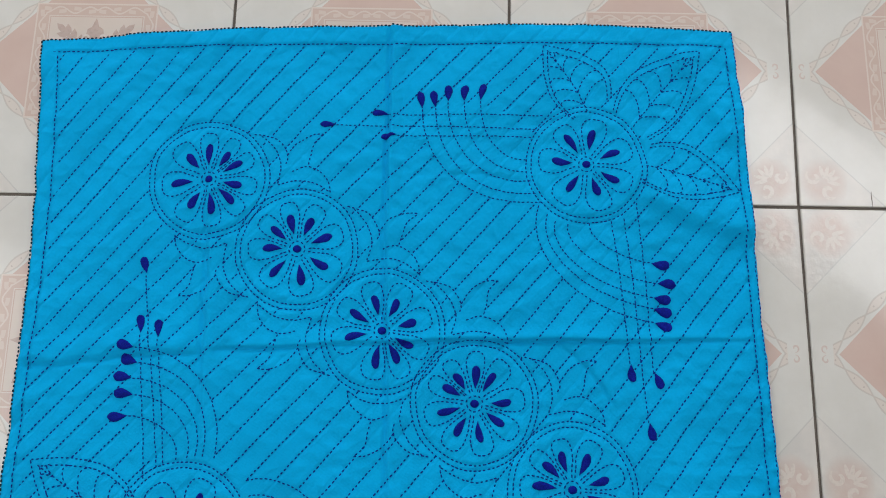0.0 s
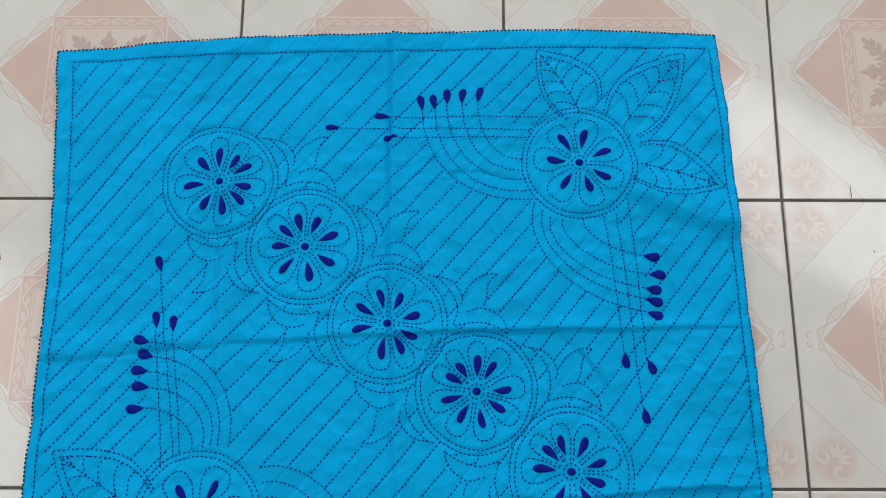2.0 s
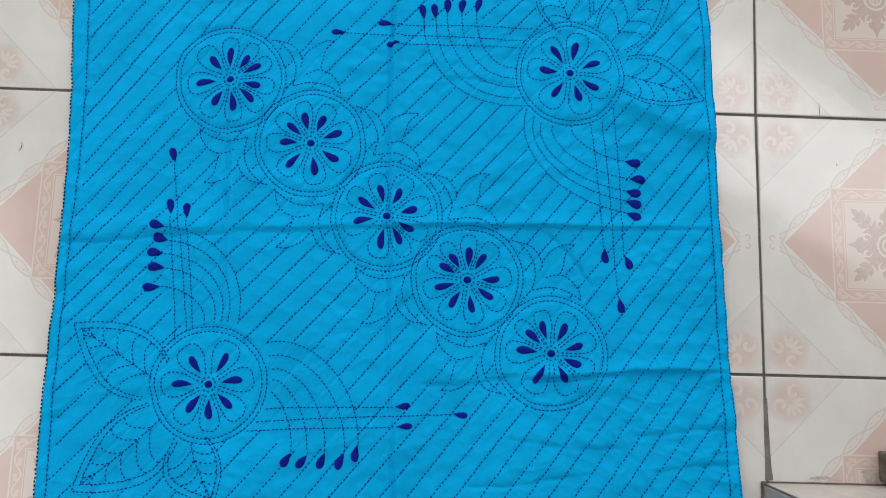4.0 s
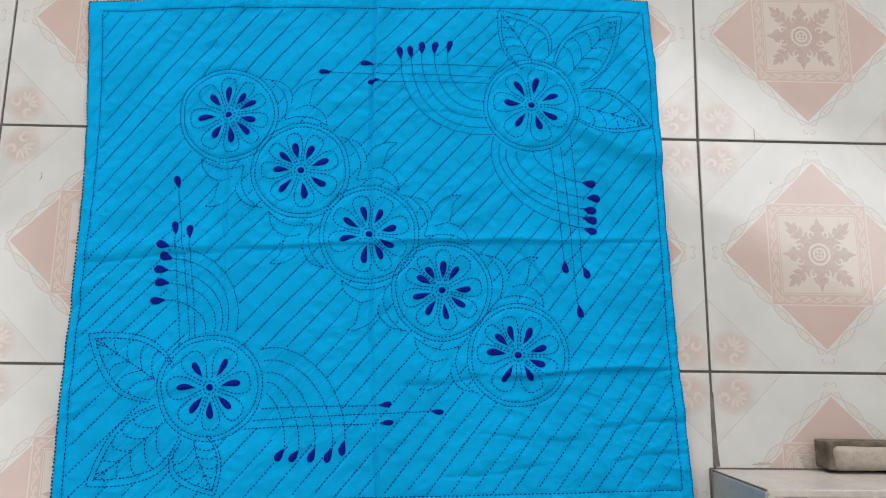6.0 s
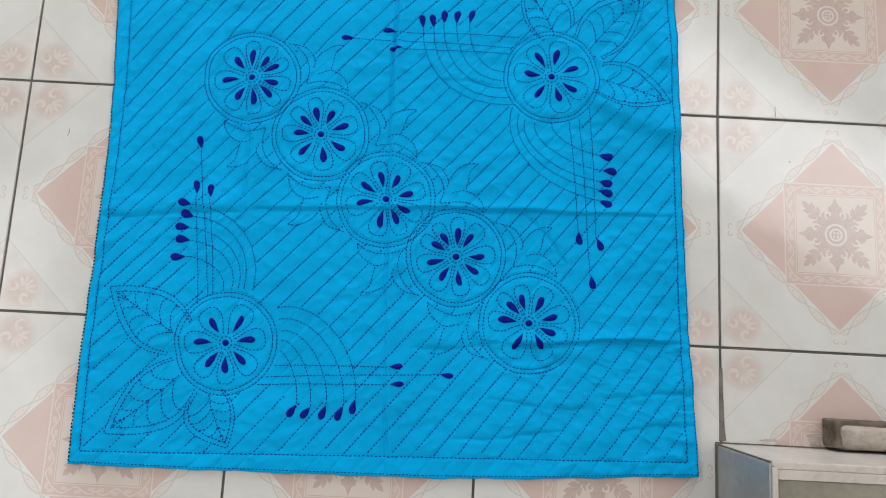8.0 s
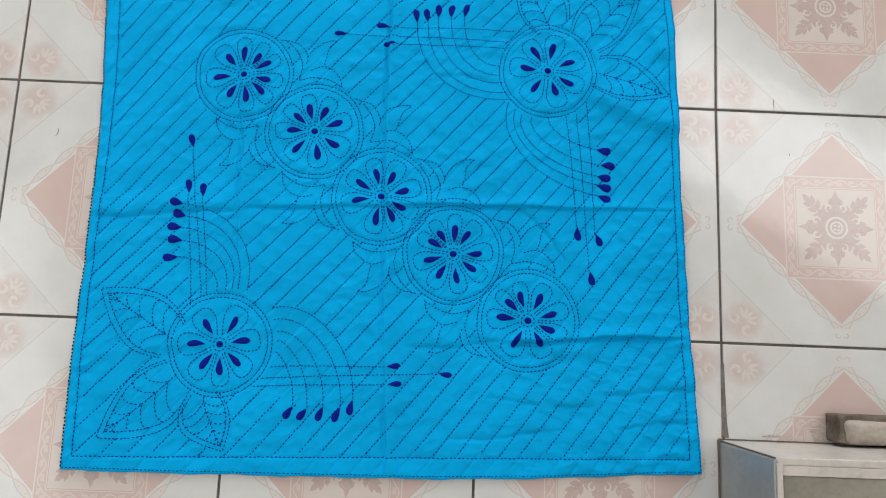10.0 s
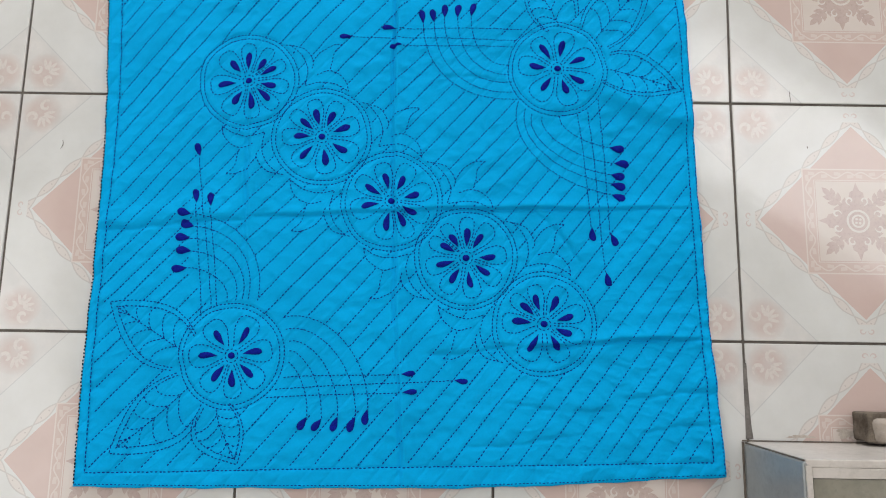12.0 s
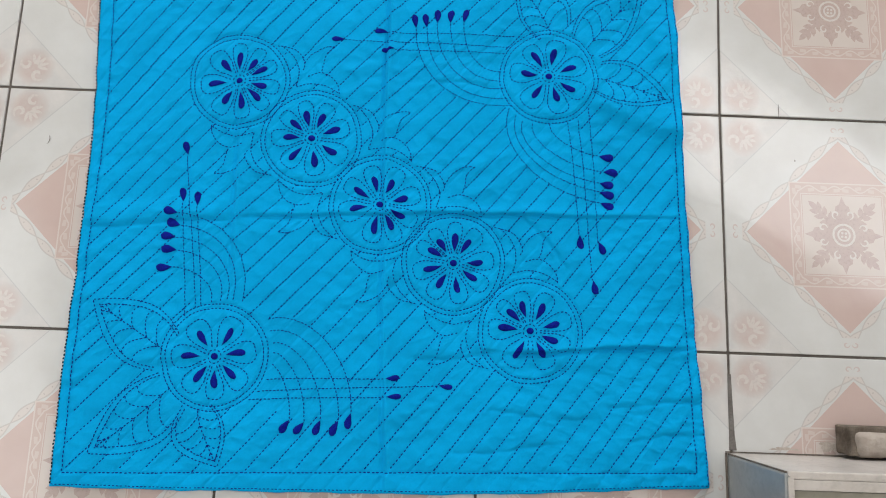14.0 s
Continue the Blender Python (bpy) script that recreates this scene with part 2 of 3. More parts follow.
CIRCLE_R = 0.0625
FLOWERS = [  # centre, angles of the seeds
    ((-0.6115, 0.0180), (132, 92, 58, 31, -10, -43, -81, -119, -170)),
    ((-0.5160, -0.0535), (141, 105, 66, 23, -31, -80, -132, 180)),
    ((-0.4270, -0.1347), (148, 106, 65, 16, -26, -62, -98, -167)),
    ((-0.3342, -0.204), (152, 126, 88, 56, 4, -35, -79, -121, -165)),
    ((-0.240, -0.2825), (139, 107, 64, 17, -20, -60, -120, 175)),
    ((-0.2205, 0.0405), (125, 78, 23, -28, -69, -125, 173)),
    ((-0.6120, -0.3255), (127, 62, 9, -43, -84, -125, -178)),
]
HATCH_S0, HATCH_STEP = 0.0077, 0.0191
DIAG0, DIAG1 = np.array((-0.785, 0.155)), np.array((-0.045, -0.440))
DIAG_LEN = float(np.hypot(*(DIAG1 - DIAG0)))


def hatch_line(k):
    s = HATCH_S0 + HATCH_STEP * k
    f = s / DIAG_LEN
    a = radians(float(np.interp(s, (0, 0.12, 0.35, 0.6, 0.85), (57, 54, 46, 50, 54))))
    return DIAG0 + (DIAG1 - DIAG0) * f, np.array((math.cos(a), math.sin(a)))


HATCH_COUNT = int((DIAG_LEN - HATCH_S0) / HATCH_STEP) + 1


def value_noise(x, y, size, seed):
    """Smooth noise from -1 to 1 with cells of the given size."""
    table = np.random.RandomState(seed).uniform(-1, 1, (64, 64))
    gx, gy = x / size + 40.3, y / size + 40.7
    ix, iy = np.floor(gx).astype(int), np.floor(gy).astype(int)
    fx, fy = gx - ix, gy - iy
    fx, fy = fx * fx * fx * (fx * (fx * 6 - 15) + 10), fy * fy * fy * (fy * (fy * 6 - 15) + 10)
    a, b = table[ix % 64, iy % 64], table[(ix + 1) % 64, iy % 64]
    c, d = table[ix % 64, (iy + 1) % 64], table[(ix + 1) % 64, (iy + 1) % 64]
    return (a * (1 - fx) + b * fx) * (1 - fy) + (c * (1 - fx) + d * fx) * fy


def creases(x, y, size, seed, stretch, angle):
    """Sharp small crumples, drawn out along one way."""
    c, s = math.cos(angle), math.sin(angle)
    p, q = (x * c + y * s) / stretch, -x * s + y * c
    wx = 0.35 * size * value_noise(x, y, size * 1.7, seed + 50)
    return 1 - 2 * np.sqrt(np.abs(value_noise(p + wx, q - wx, size, seed)) ** 2 + 0.006)


def ridge(x, y, x0, y0, x1, y1, width, height, shift=0.0):
    """A long soft fold from one point to another, fading at its ends."""
    dx, dy = x1 - x0, y1 - y0
    n = math.hypot(dx, dy)
    s = ((x - x0) * dx + (y - y0) * dy) / n / n
    d = ((x - x0) * -dy + (y - y0) * dx) / n + 0.002 * np.sin(s * 7 + shift) + 0.0006 * np.sin(s * 31 + shift * 2)
    fade = np.clip(s / 0.12, 0, 1) * np.clip((1 - s) / 0.12, 0, 1) * (0.8 + 0.2 * np.sin(s * 11 + shift))
    valley = 0.65 * np.exp(-((d + width * 1.3) / 0.0024) ** 2) if width < 0.008 else 0
    return height * fade * (np.where(d < 0, np.exp(-(d / width) ** 2), np.exp(-(d / width / 2.8) ** 2)) - valley)


WAVES = [(random.uniform(0, math.pi), 2 * math.pi / random.uniform(0.07, 0.2), random.uniform(0, 6.3)) for _ in range(9)]
CRUMPLES = [(random.uniform(0, math.pi), 2 * math.pi / random.uniform(0.018, 0.05), random.uniform(0, 6.3)) for _ in range(16)]
FOLDS = [  # from, to, width, height: the lee side lies to the right of the way from first to last
    (-0.795, -0.166, -0.590, -0.150, 0.0075, 0.0030), (-0.610, -0.152, -0.044, -0.132, 0.0028, 0.0038),
    (-0.428, 0.230, -0.419, -0.180, 0.0031, 0.0048), (-0.419, -0.140, -0.404, -0.490, 0.0034, 0.0034),
    (-0.270, -0.306, -0.036, -0.2925, 0.0034, 0.0054), (-0.612, 0.050, -0.592, -0.260, 0.0045, 0.0032),
    (-0.190, 0.022, -0.042, -0.034, 0.0120, 0.0085), (-0.125, 0.180, -0.066, 0.060, 0.0110, 0.0060),
    (-0.250, -0.130, -0.185, -0.205, 0.0060, 0.0022), (-0.790, 0.000, -0.660, 0.200, 0.0200, 0.0030),
    (-0.390, -0.316, -0.270, -0.302, 0.0060, 0.0018), (-0.800, -0.345, -0.630, -0.322, 0.0090, 0.0024),
    (-0.370, 0.036, -0.280, 0.029, 0.0050, 0.0014), (-0.640, 0.160, -0.560, 0.195, 0.0090, 0.0022),
    (-0.340, -0.420, -0.200, -0.405, 0.0070, 0.0020), (-0.150, -0.360, -0.020, -0.352, 0.0060, 0.0022),
    (-0.130, -0.400, -0.020, -0.385, 0.0060, 0.0020), (-0.300, -0.370, -0.160, -0.378, 0.0060, 0.0016),
]


def cloth_height(x, y):
    """Height of the cloth's upper side over the floor."""
    x, y = np.asarray(x, float), np.asarray(y, float)
    z = np.full_like(x, 0.0046)
    for a, k, ph in WAVES:
        z = z + 0.000125 * np.sin((x * math.cos(a) + y * math.sin(a)) * k + ph)
    warp = 0.012 * np.sin(x * 31 + y * 17) + 0.01 * np.sin(y * 43 - x * 11)
    for a, k, ph in CRUMPLES:
        z = z + 0.00012 * np.sin((x * math.cos(a) + y * math.sin(a) + warp) * k + ph)
    z = z + 0.00075 * value_noise(x, y, 0.07, 3) + 0.0004 * value_noise(x, y, 0.03, 4)
    z = z + 0.0009 * creases(x, y, 0.045, 11, 2.2, 0.2) + 0.00046 * creases(x, y, 0.021, 12, 1.8, -0.5) + 0.00028 * creases(x, y, 0.011, 13, 1.6, 0.6)
    # tight cross ripples where the hatching draws the cloth together
    pull = np.clip((x + 0.42) / 0.3, 0, 1) * np.clip((-0.12 - y) / 0.2, 0, 1)
    z = z + pull * (0.00085 * creases(x, y, 0.017, 31, 2.6, 0.05) + 0.00045 * creases(x, y, 0.008, 32, 2.4, -0.15) + 0.0007 * value_noise(x * 0.35, y, 0.02, 33))
    side = np.exp(-((x + 0.045) / 0.05) ** 2) + 0.7 * np.exp(-((x + 0.79) / 0.05) ** 2)
    z = z + side * 0.0005 * creases(x, y, 0.014, 34, 2.4, 0.1)
    for i, f in enumerate(FOLDS):
        z = z + ridge(x, y, *f, shift=i * 1.7)
    for k in range(HATCH_COUNT):
        p, d = hatch_line(k)
        off = (x - p[0]) * -d[1] + (y - p[1]) * d[0]
        z = z - 0.0007 * np.exp(-(off / 0.0018) ** 2)
    for (cx, cy), _ in FLOWERS:
        r = np.hypot(x - cx, y - cy)
        z = z - 0.0009 * (np.exp(-((r - CIRCLE_R) / 0.002) ** 2) + np.exp(-((r - 0.0575) / 0.002) ** 2)) + 0.0007 * np.exp(-((r - 0.05) / 0.009) ** 2)
    return np.maximum(z, 0.0012)


GRID_X, GRID_Y = np.linspace(-0.83, 0.0, 1000), np.linspace(-0.51, 0.24, 900)
GRID_Z = cloth_height(*np.meshgrid(GRID_X, GRID_Y))


def cloth_z(x, y):
    """The height, read from a fine grid."""
    gx = np.clip((np.asarray(x, float) - GRID_X[0]) / (GRID_X[-1] - GRID_X[0]) * 999, 0, 998.999)
    gy = np.clip((np.asarray(y, float) - GRID_Y[0]) / (GRID_Y[-1] - GRID_Y[0]) * 899, 0, 898.999)
    ix, iy = gx.astype(int), gy.astype(int)
    fx, fy = gx - ix, gy - iy
    return (GRID_Z[iy, ix] * (1 - fx) + GRID_Z[iy, ix + 1] * fx) * (1 - fy) + (GRID_Z[iy + 1, ix] * (1 - fx) + GRID_Z[iy + 1, ix + 1] * fx) * fy


cloth = tagged(new("embroidered_cloth"), "bright blue cotton cloth with navy running-stitch flowers spread on the tiles", "tablecloth")


def build_fabric():
    nu, nv = 600, 530
    u, v = np.meshgrid(np.linspace(0, 1, nu), np.linspace(0, 1, nv))
    x, y = cloth_xy(u, v)
    # the rim is never quite straight
    rim = np.minimum(np.minimum(u, 1 - u), np.minimum(v, 1 - v))
    wob = np.exp(-rim / 0.01) * 0.0005
    x = x + wob * np.sin(y * 70) + wob * 0.5 * np.sin(y * 190 + 1)
    y = y + wob * np.sin(x * 65 + 2) + wob * 0.5 * np.sin(x * 170)
    z = cloth_z(x, y)
    hem = np.minimum(np.minimum(u * 0.75 - hem_left(v), (1 - u) * 0.75 - hem_right(v)), np.minimum(v * 0.66 - hem_bottom(u), (1 - v) * 0.66 - hem_top(u)))
    edge = np.minimum(np.minimum(u, 1 - u) * 0.75, np.minimum(v, 1 - v) * 0.66)
    z = z + 0.0009 / (1 + np.exp(hem / 0.0008)) - 0.0008 * np.exp(-(hem / 0.0016) ** 2)
    z = z - 0.0016 * np.exp(-edge / 0.0015)
    # the hem puckers across its own length
    near_side = np.minimum(u, 1 - u) * 0.75 < np.minimum(v, 1 - v) * 0.66
    pucker = np.where(near_side, value_noise(x * 0.25, y, 0.009, 21), value_noise(x, y * 0.25, 0.011, 22))
    z = z + 0.0006 * pucker * np.exp(-(hem / 0.014) ** 2)
    z = np.maximum(z, 0.0010)
    verts = np.stack([x, y, z], -1).reshape(-1, 3)
    idx = np.arange(nu * nv).reshape(nv, nu)
    faces = np.stack([idx[:-1, :-1], idx[:-1, 1:], idx[1:, 1:], idx[1:, :-1]], -1).reshape(-1, 4).tolist()
    ring = list(idx[0, :]) + list(idx[1:, -1]) + list(idx[-1, -2::-1]) + list(idx[-2:0:-1, 0])
    low = verts[ring].copy()
    low[:, 2] = 0.0003
    n = len(verts)
    k = len(ring)
    for i in range(k):
        j = (i + 1) % k
        faces.append((int(ring[j]), int(ring[i]), n + i, n + j))
    return mesh_object("fabric", np.vstack([verts, low]).tolist(), faces, BLUE, cloth, smooth=True)


# width of the hem along each side, from left to right or from bottom to top
def hem_left(t): return smooth_along((0.0125, 0.0115, 0.0105, 0.0140, 0.0180, 0.0190), t)
def hem_right(t): return smooth_along((0.0140, 0.0122, 0.0108, 0.0100, 0.0100, 0.0112), t)
def hem_bottom(t): return smooth_along((0.0160, 0.0195, 0.0220, 0.0245, 0.0215, 0.0165), t)
def hem_top(t): return smooth_along((0.0145, 0.0185, 0.0210, 0.0220, 0.0220, 0.0185), t)


build_fabric()


# ---- stitches ----
def resample(points, step):
    p = np.asarray(points, float)
    d = np.concatenate([[0], np.cumsum(np.hypot(*np.diff(p, axis=0).T))])
    n = max(int(d[-1] / step), 1)
    s = (np.arange(n) + 0.5) / n * d[-1]
    x, y = np.interp(s, d, p[:, 0]), np.interp(s, d, p[:, 1])
    e = step * 0.3
    tx = np.interp(np.clip(s + e, 0, d[-1]), d, p[:, 0]) - np.interp(np.clip(s - e, 0, d[-1]), d, p[:, 0])
    ty = np.interp(np.clip(s + e, 0, d[-1]), d, p[:, 1]) - np.interp(np.clip(s - e, 0, d[-1]), d, p[:, 1])
    q = np.hypot(tx, ty) + 1e-9
    return np.stack([x, y], 1), np.stack([tx / q, ty / q], 1)


def stitch_mesh(name, lines, parent, mat=None, step=0.0046, fill=0.74, width=0.0013, label="", clear=None, lift=0.0, kind="stuff"):
    """Running stitches along lines: each one a small raised stroke of thread that dips into the cloth at both ends."""
    verts, faces = [], []
    for pts in lines:
        mid, way = resample(pts, step)
        if clear is not None:
            keep = ~clear(mid)
            mid, way = mid[keep], way[keep]
        if len(mid) == 0:
            continue
        rnd = np.random.rand(len(mid), 4)
        way = way + (rnd[:, :1] - 0.5) * 0.16 * np.stack([-way[:, 1], way[:, 0]], 1)
        mid = mid + (rnd[:, 1:2] - 0.5) * step * 0.16 * way + (rnd[:, 2:3] - 0.5) * 0.0005 * np.stack([-way[:, 1], way[:, 0]], 1)
        half = step * fill * 0.5 * (0.82 + 0.4 * rnd[:, 3:4])
        side = np.stack([-way[:, 1], way[:, 0]], 1) * width * 0.5
        z = cloth_z(mid[:, 0], mid[:, 1]) + 0.0003 + lift
        for m, w, h, sd, zz in zip(mid, way * half, half, side, z):
            b = len(verts)
            for f, g, dz in ((-1, 0, -0.0002), (-0.55, 1, 0), (-0.55, -1, 0), (-0.55, 0, 0.0004), (0.55, 1, 0), (0.55, -1, 0), (0.55, 0, 0.0004), (1, 0, -0.0002)):
                verts.append((m[0] + w[0] * f + sd[0] * g, m[1] + w[1] * f + sd[1] * g, zz + dz))
            faces += [(b, b + 3, b + 1), (b, b + 2, b + 3), (b + 1, b + 3, b + 6, b + 4), (b + 3, b + 2, b + 5, b + 6), (b + 7, b + 4, b + 6), (b + 7, b + 6, b + 5)]
    return tagged(mesh_object(name, verts, faces, mat or STITCH, parent, smooth=True), label, kind=kind)


def satin_seed(name, tail, head, wide, parent, label=""):
    """A teardrop filled with satin stitch: narrow at its tail, round at its head."""
    tail, head = np.array(tail), np.array(head)
    d = head - tail
    n = np.array((-d[1], d[0])) / np.hypot(*d)
    rows, cols = 17, 7
    verts, faces = [], []
    bend = random.uniform(-0.06, 0.06)
    for i in range(rows):
        t = 0.25 + (math.pi - 0.29) * i / (rows - 1)
        s = (1 - math.cos(t)) / 2
        w = wide * 1.27 * math.sin(t) * math.sin(t / 2) ** 1.3 * random.uniform(0.95, 1.05)
        c = tail + d * s + n * bend * math.sin(s * math.pi) * np.hypot(*d)
        for j in range(cols):
            g = j / (cols - 1) * 2 - 1
            p = c + n * g * w
            verts.append((p[0], p[1], float(cloth_z(p[0], p[1])) + 0.0003 + (0.0010 + 0.00025 * (i % 2)) * math.sqrt(max(1 - g * g, 0))))
    for i in range(rows - 1):
        for j in range(cols - 1):
            a = i * cols + j
            faces.append((a, a + 1, a + cols + 1, a + cols))
    return tagged(mesh_object(name, verts, faces, NAVY, parent, smooth=True), label)


def ring_points(cx, cy, r, a0=0, a1=360, n=90, wobble=0.0006):
    a = np.radians(np.linspace(a0, a1, n))
    rr = r + wobble * np.sin(a * 3 + cx * 40) + wobble * 0.6 * np.sin(a * 7 + cy * 60)
    return np.stack([cx + rr * np.cos(a), cy + rr * np.sin(a)], 1)


def bezier(p0, p1, p2, p3, n=40):
    t = np.linspace(0, 1, n)[:, None]
    p0, p1, p2, p3 = map(np.array, (p0, p1, p2, p3))
    return p0 * (1 - t) ** 3 + 3 * p1 * t * (1 - t) ** 2 + 3 * p2 * t * t * (1 - t) + p3 * t ** 3


BLANK = []  # outlines inside which no hatching runs


def inside(points, polygon):
    x, y = points[:, 0], points[:, 1]
    hit = np.zeros(len(points), bool)
    px, py = polygon[:, 0], polygon[:, 1]
    qx, qy = np.roll(px, -1), np.roll(py, -1)
    for ax, ay, bx, by in zip(px, py, qx, qy):
        if ay != by:
            hit ^= ((ay > y) != (by > y)) & (x < (bx - ax) * (y - ay) / (by - ay) + ax)
    return hit


def blanked(points):
    out = np.zeros(len(points), bool)
    for poly in BLANK:
        out |= inside(points, poly)
    return out


# ---- the seven flowers ----
def flower(centre, angles):
    cx, cy = centre
    lines = [ring_points(cx, cy, CIRCLE_R), ring_points(cx, cy, 0.0572), ring_points(cx, cy, 0.0078, n=30, wobble=0.0002)]
    BLANK.append(ring_points(cx, cy, CIRCLE_R + 0.001))
    order = sorted(angles)
    count = len(order)
    turn_of = np.linspace(-math.pi / 2, math.pi / 2, 60)
    for i, a in enumerate(order):
        before, after = (a - order[i - 1]) % 360, (order[(i + 1) % count] - a) % 360
        swing = np.sign(np.sin(turn_of)) * np.abs(np.sin(turn_of)) ** 0.62
        half = np.where(swing < 0, min(before / 2, 29), min(after / 2, 29)) * 0.88
        reach = random.uniform(0.0375, 0.0405)
        r = 0.0105 + reach * np.cos(turn_of) ** 0.72
        ang = np.radians(a + swing * half * (0.72 + 0.28 * np.clip((r - 0.01) / 0.018, 0, 1)))
        lines.append(np.stack([cx + r * np.cos(ang), cy + r * np.sin(ang)], 1))
    motif = stitch_mesh("flower_motif", lines, cloth, label="round flower in dashed running stitch with navy seeds", step=0.0045)
    for a in angles:
        ca, sa = math.cos(radians(a)), math.sin(radians(a))
        r0, r1 = 0.0150 + random.uniform(-0.0015, 0.0015), 0.0370 + random.uniform(-0.002, 0.002)
        satin_seed("petal_seed", (cx + ca * r0, cy + sa * r0), (cx + ca * r1, cy + sa * r1), random.uniform(0.0039, 0.0047), motif, "navy satin-stitch seed")
    verts = [(cx, cy, float(cloth_z(cx, cy)) + 0.0015)]
    for r, up in ((0.0025, 0.0013), (0.0040, 0.0003)):
        for a in np.radians(np.arange(0, 360, 30)):
            x, y = cx + r * 1.1 * math.cos(a), cy + r * math.sin(a)
            verts.append((x, y, float(cloth_z(x, y)) + up))
    faces = [(0, 1 + k, 1 + (k + 1) % 12) for k in range(12)] + [(1 + k, 13 + k, 13 + (k + 1) % 12, 1 + (k + 1) % 12) for k in range(12)]
    tagged(mesh_object("flower_centre", verts, faces, NAVY, motif, smooth=True), "navy satin-stitch dot")
    return motif


for centre, angles in FLOWERS:
    flower(centre, angles)


# ---- crescents and curled leaves between the flowers of the diagonal chain ----
def soft_curve(points, n=12):
    """A smooth line through a few points."""
    p = np.array(points, float)
    p = np.vstack([2 * p[0] - p[1], p, 2 * p[-1] - p[-2]])
    t = np.linspace(0, 1, n)[:, None]
    out = [0.5 * (2 * b + (c - a) * t + (2 * a - 5 * b + 4 * c - d) * t ** 2 + (3 * b - a - 3 * c + d) * t ** 3) for a, b, c, d in zip(p, p[1:], p[2:], p[3:])]
    return np.vstack(out)


def flourish(a, b):
    """A horn on circle a, a crescent on circle b and a curled leaf between them, on the left of the way from a to b."""
    a, b = np.array(a), np.array(b)
    span = np.hypot(*(b - a))
    u = (b - a) / span
    v = np.array((-u[1], u[0]))
    mid = span / CIRCLE_R / 2

    def place(points):
        q = np.array(points) + np.random.uniform(-0.012, 0.012, (len(points), 2))
        return a + CIRCLE_R * (np.outer(q[:, 0] + mid - 0.99, u) + np.outer(q[:, 1], v))

    horn = soft_curve(place(((0.12, 1.06), (0.44, 1.21), (0.68, 1.18), (0.82, 1.09), (0.87, 0.98))))
    horn_in = soft_curve(place(((0.22, 1.12), (0.56, 1.08), (0.83, 0.91), (0.985, 0.63))))
    crescent_in = soft_curve(place(((0.985, 0.62), (1.19, 0.87), (1.46, 1.02), (1.76, 1.07))))
    crescent = soft_curve(place(((1.02, 0.94), (1.18, 1.16), (1.41, 1.225), (1.63, 1.18), (1.79, 1.05))))
    leaf_in = soft_curve(place(((0.80, 1.10), (0.79, 1.33), (0.82, 1.48), (0.92, 1.66), (1.06, 1.78))))
    leaf_out = soft_curve(place(((1.05, 1.77), (1.03, 1.55), (1.12, 1.34), (1.19, 1.18))))
    BLANK.append(np.vstack([horn, horn_in[::-1], a[None]]))
    BLANK.append(np.vstack([crescent_in, crescent[::-1]]))
    BLANK.append(np.vstack([leaf_in, leaf_out, place(((0.99, 0.6),))]))
    return stitch_mesh("curled_leaf_motif", [horn, horn_in, crescent_in, crescent, leaf_in, leaf_out], cloth, step=0.0043)


for i in range(4):
    flourish(FLOWERS[i][0], FLOWERS[i + 1][0])
    flourish(FLOWERS[i + 1][0], FLOWERS[i][0])


# ---- the six large leaves ----
def leaf(base, tip, left, right):
    base, tip = np.array(base), np.array(tip)
    d = tip - base
    n = np.array((-d[1], d[0])) / np.hypot(*d)

    def edge(side, scale):
        s = np.linspace(0, 1, 50)
        w = np.where(s > 0.36, 1 - np.maximum((s - 0.36) / 0.64, 0) ** 1.7, 1 - 0.3 * ((0.36 - s) / 0.36) ** 2)
        w = np.maximum(w, 0)
        grow = scale + (1 - scale) * 0.15
        t = s * (0.90 if scale < 1 else 1.0)
        return base + d * t[:, None] + n * (side * w * grow)[:, None]

    lines = [edge(left, 1), edge(-right, 1), edge(left, 0.82), edge(-right, 0.82)]
    rib = bezier(base, base + d * 0.35 + n * (left - right) * 0.35, base + d * 0.7 + n * (left - right) * 0.15, base + d * 0.93)
    lines.append(rib)
    for i, s in enumerate((0.12, 0.28, 0.44, 0.60, 0.75)):
        root = rib[int(s * 39)]
        for side, w in ((1, left), (-1, right)):
            e = edge(side * w, 0.82)[min(int((s + 0.14) * 50), 49)]
            mid = (root + e) / 2 + d * 0.09
            lines.append(bezier(root, (root + mid) / 2 + d * 0.02, (mid + e) / 2 + d * 0.06, e, 16))
    BLANK.append(np.vstack([edge(left, 1), edge(-right, 1)[::-1]]))
    return stitch_mesh("leaf_motif", lines, cloth, label="large pointed leaf outlined twice in running stitch", step=0.0045)


for args in (((-0.218, 0.098), (-0.264, 0.173), 0.024, 0.042), ((-0.171, 0.082), (-0.099, 0.167), 0.038, 0.030), ((-0.160, 0.040), (-0.063, 0.014), 0.034, 0.026),
             ((-0.668, -0.322), (-0.761, -0.264), 0.037, 0.035), ((-0.660, -0.363), (-0.747, -0.440), 0.043, 0.031), ((-0.626, -0.387), (-0.598, -0.450), 0.023, 0.038)):
    leaf(*args)


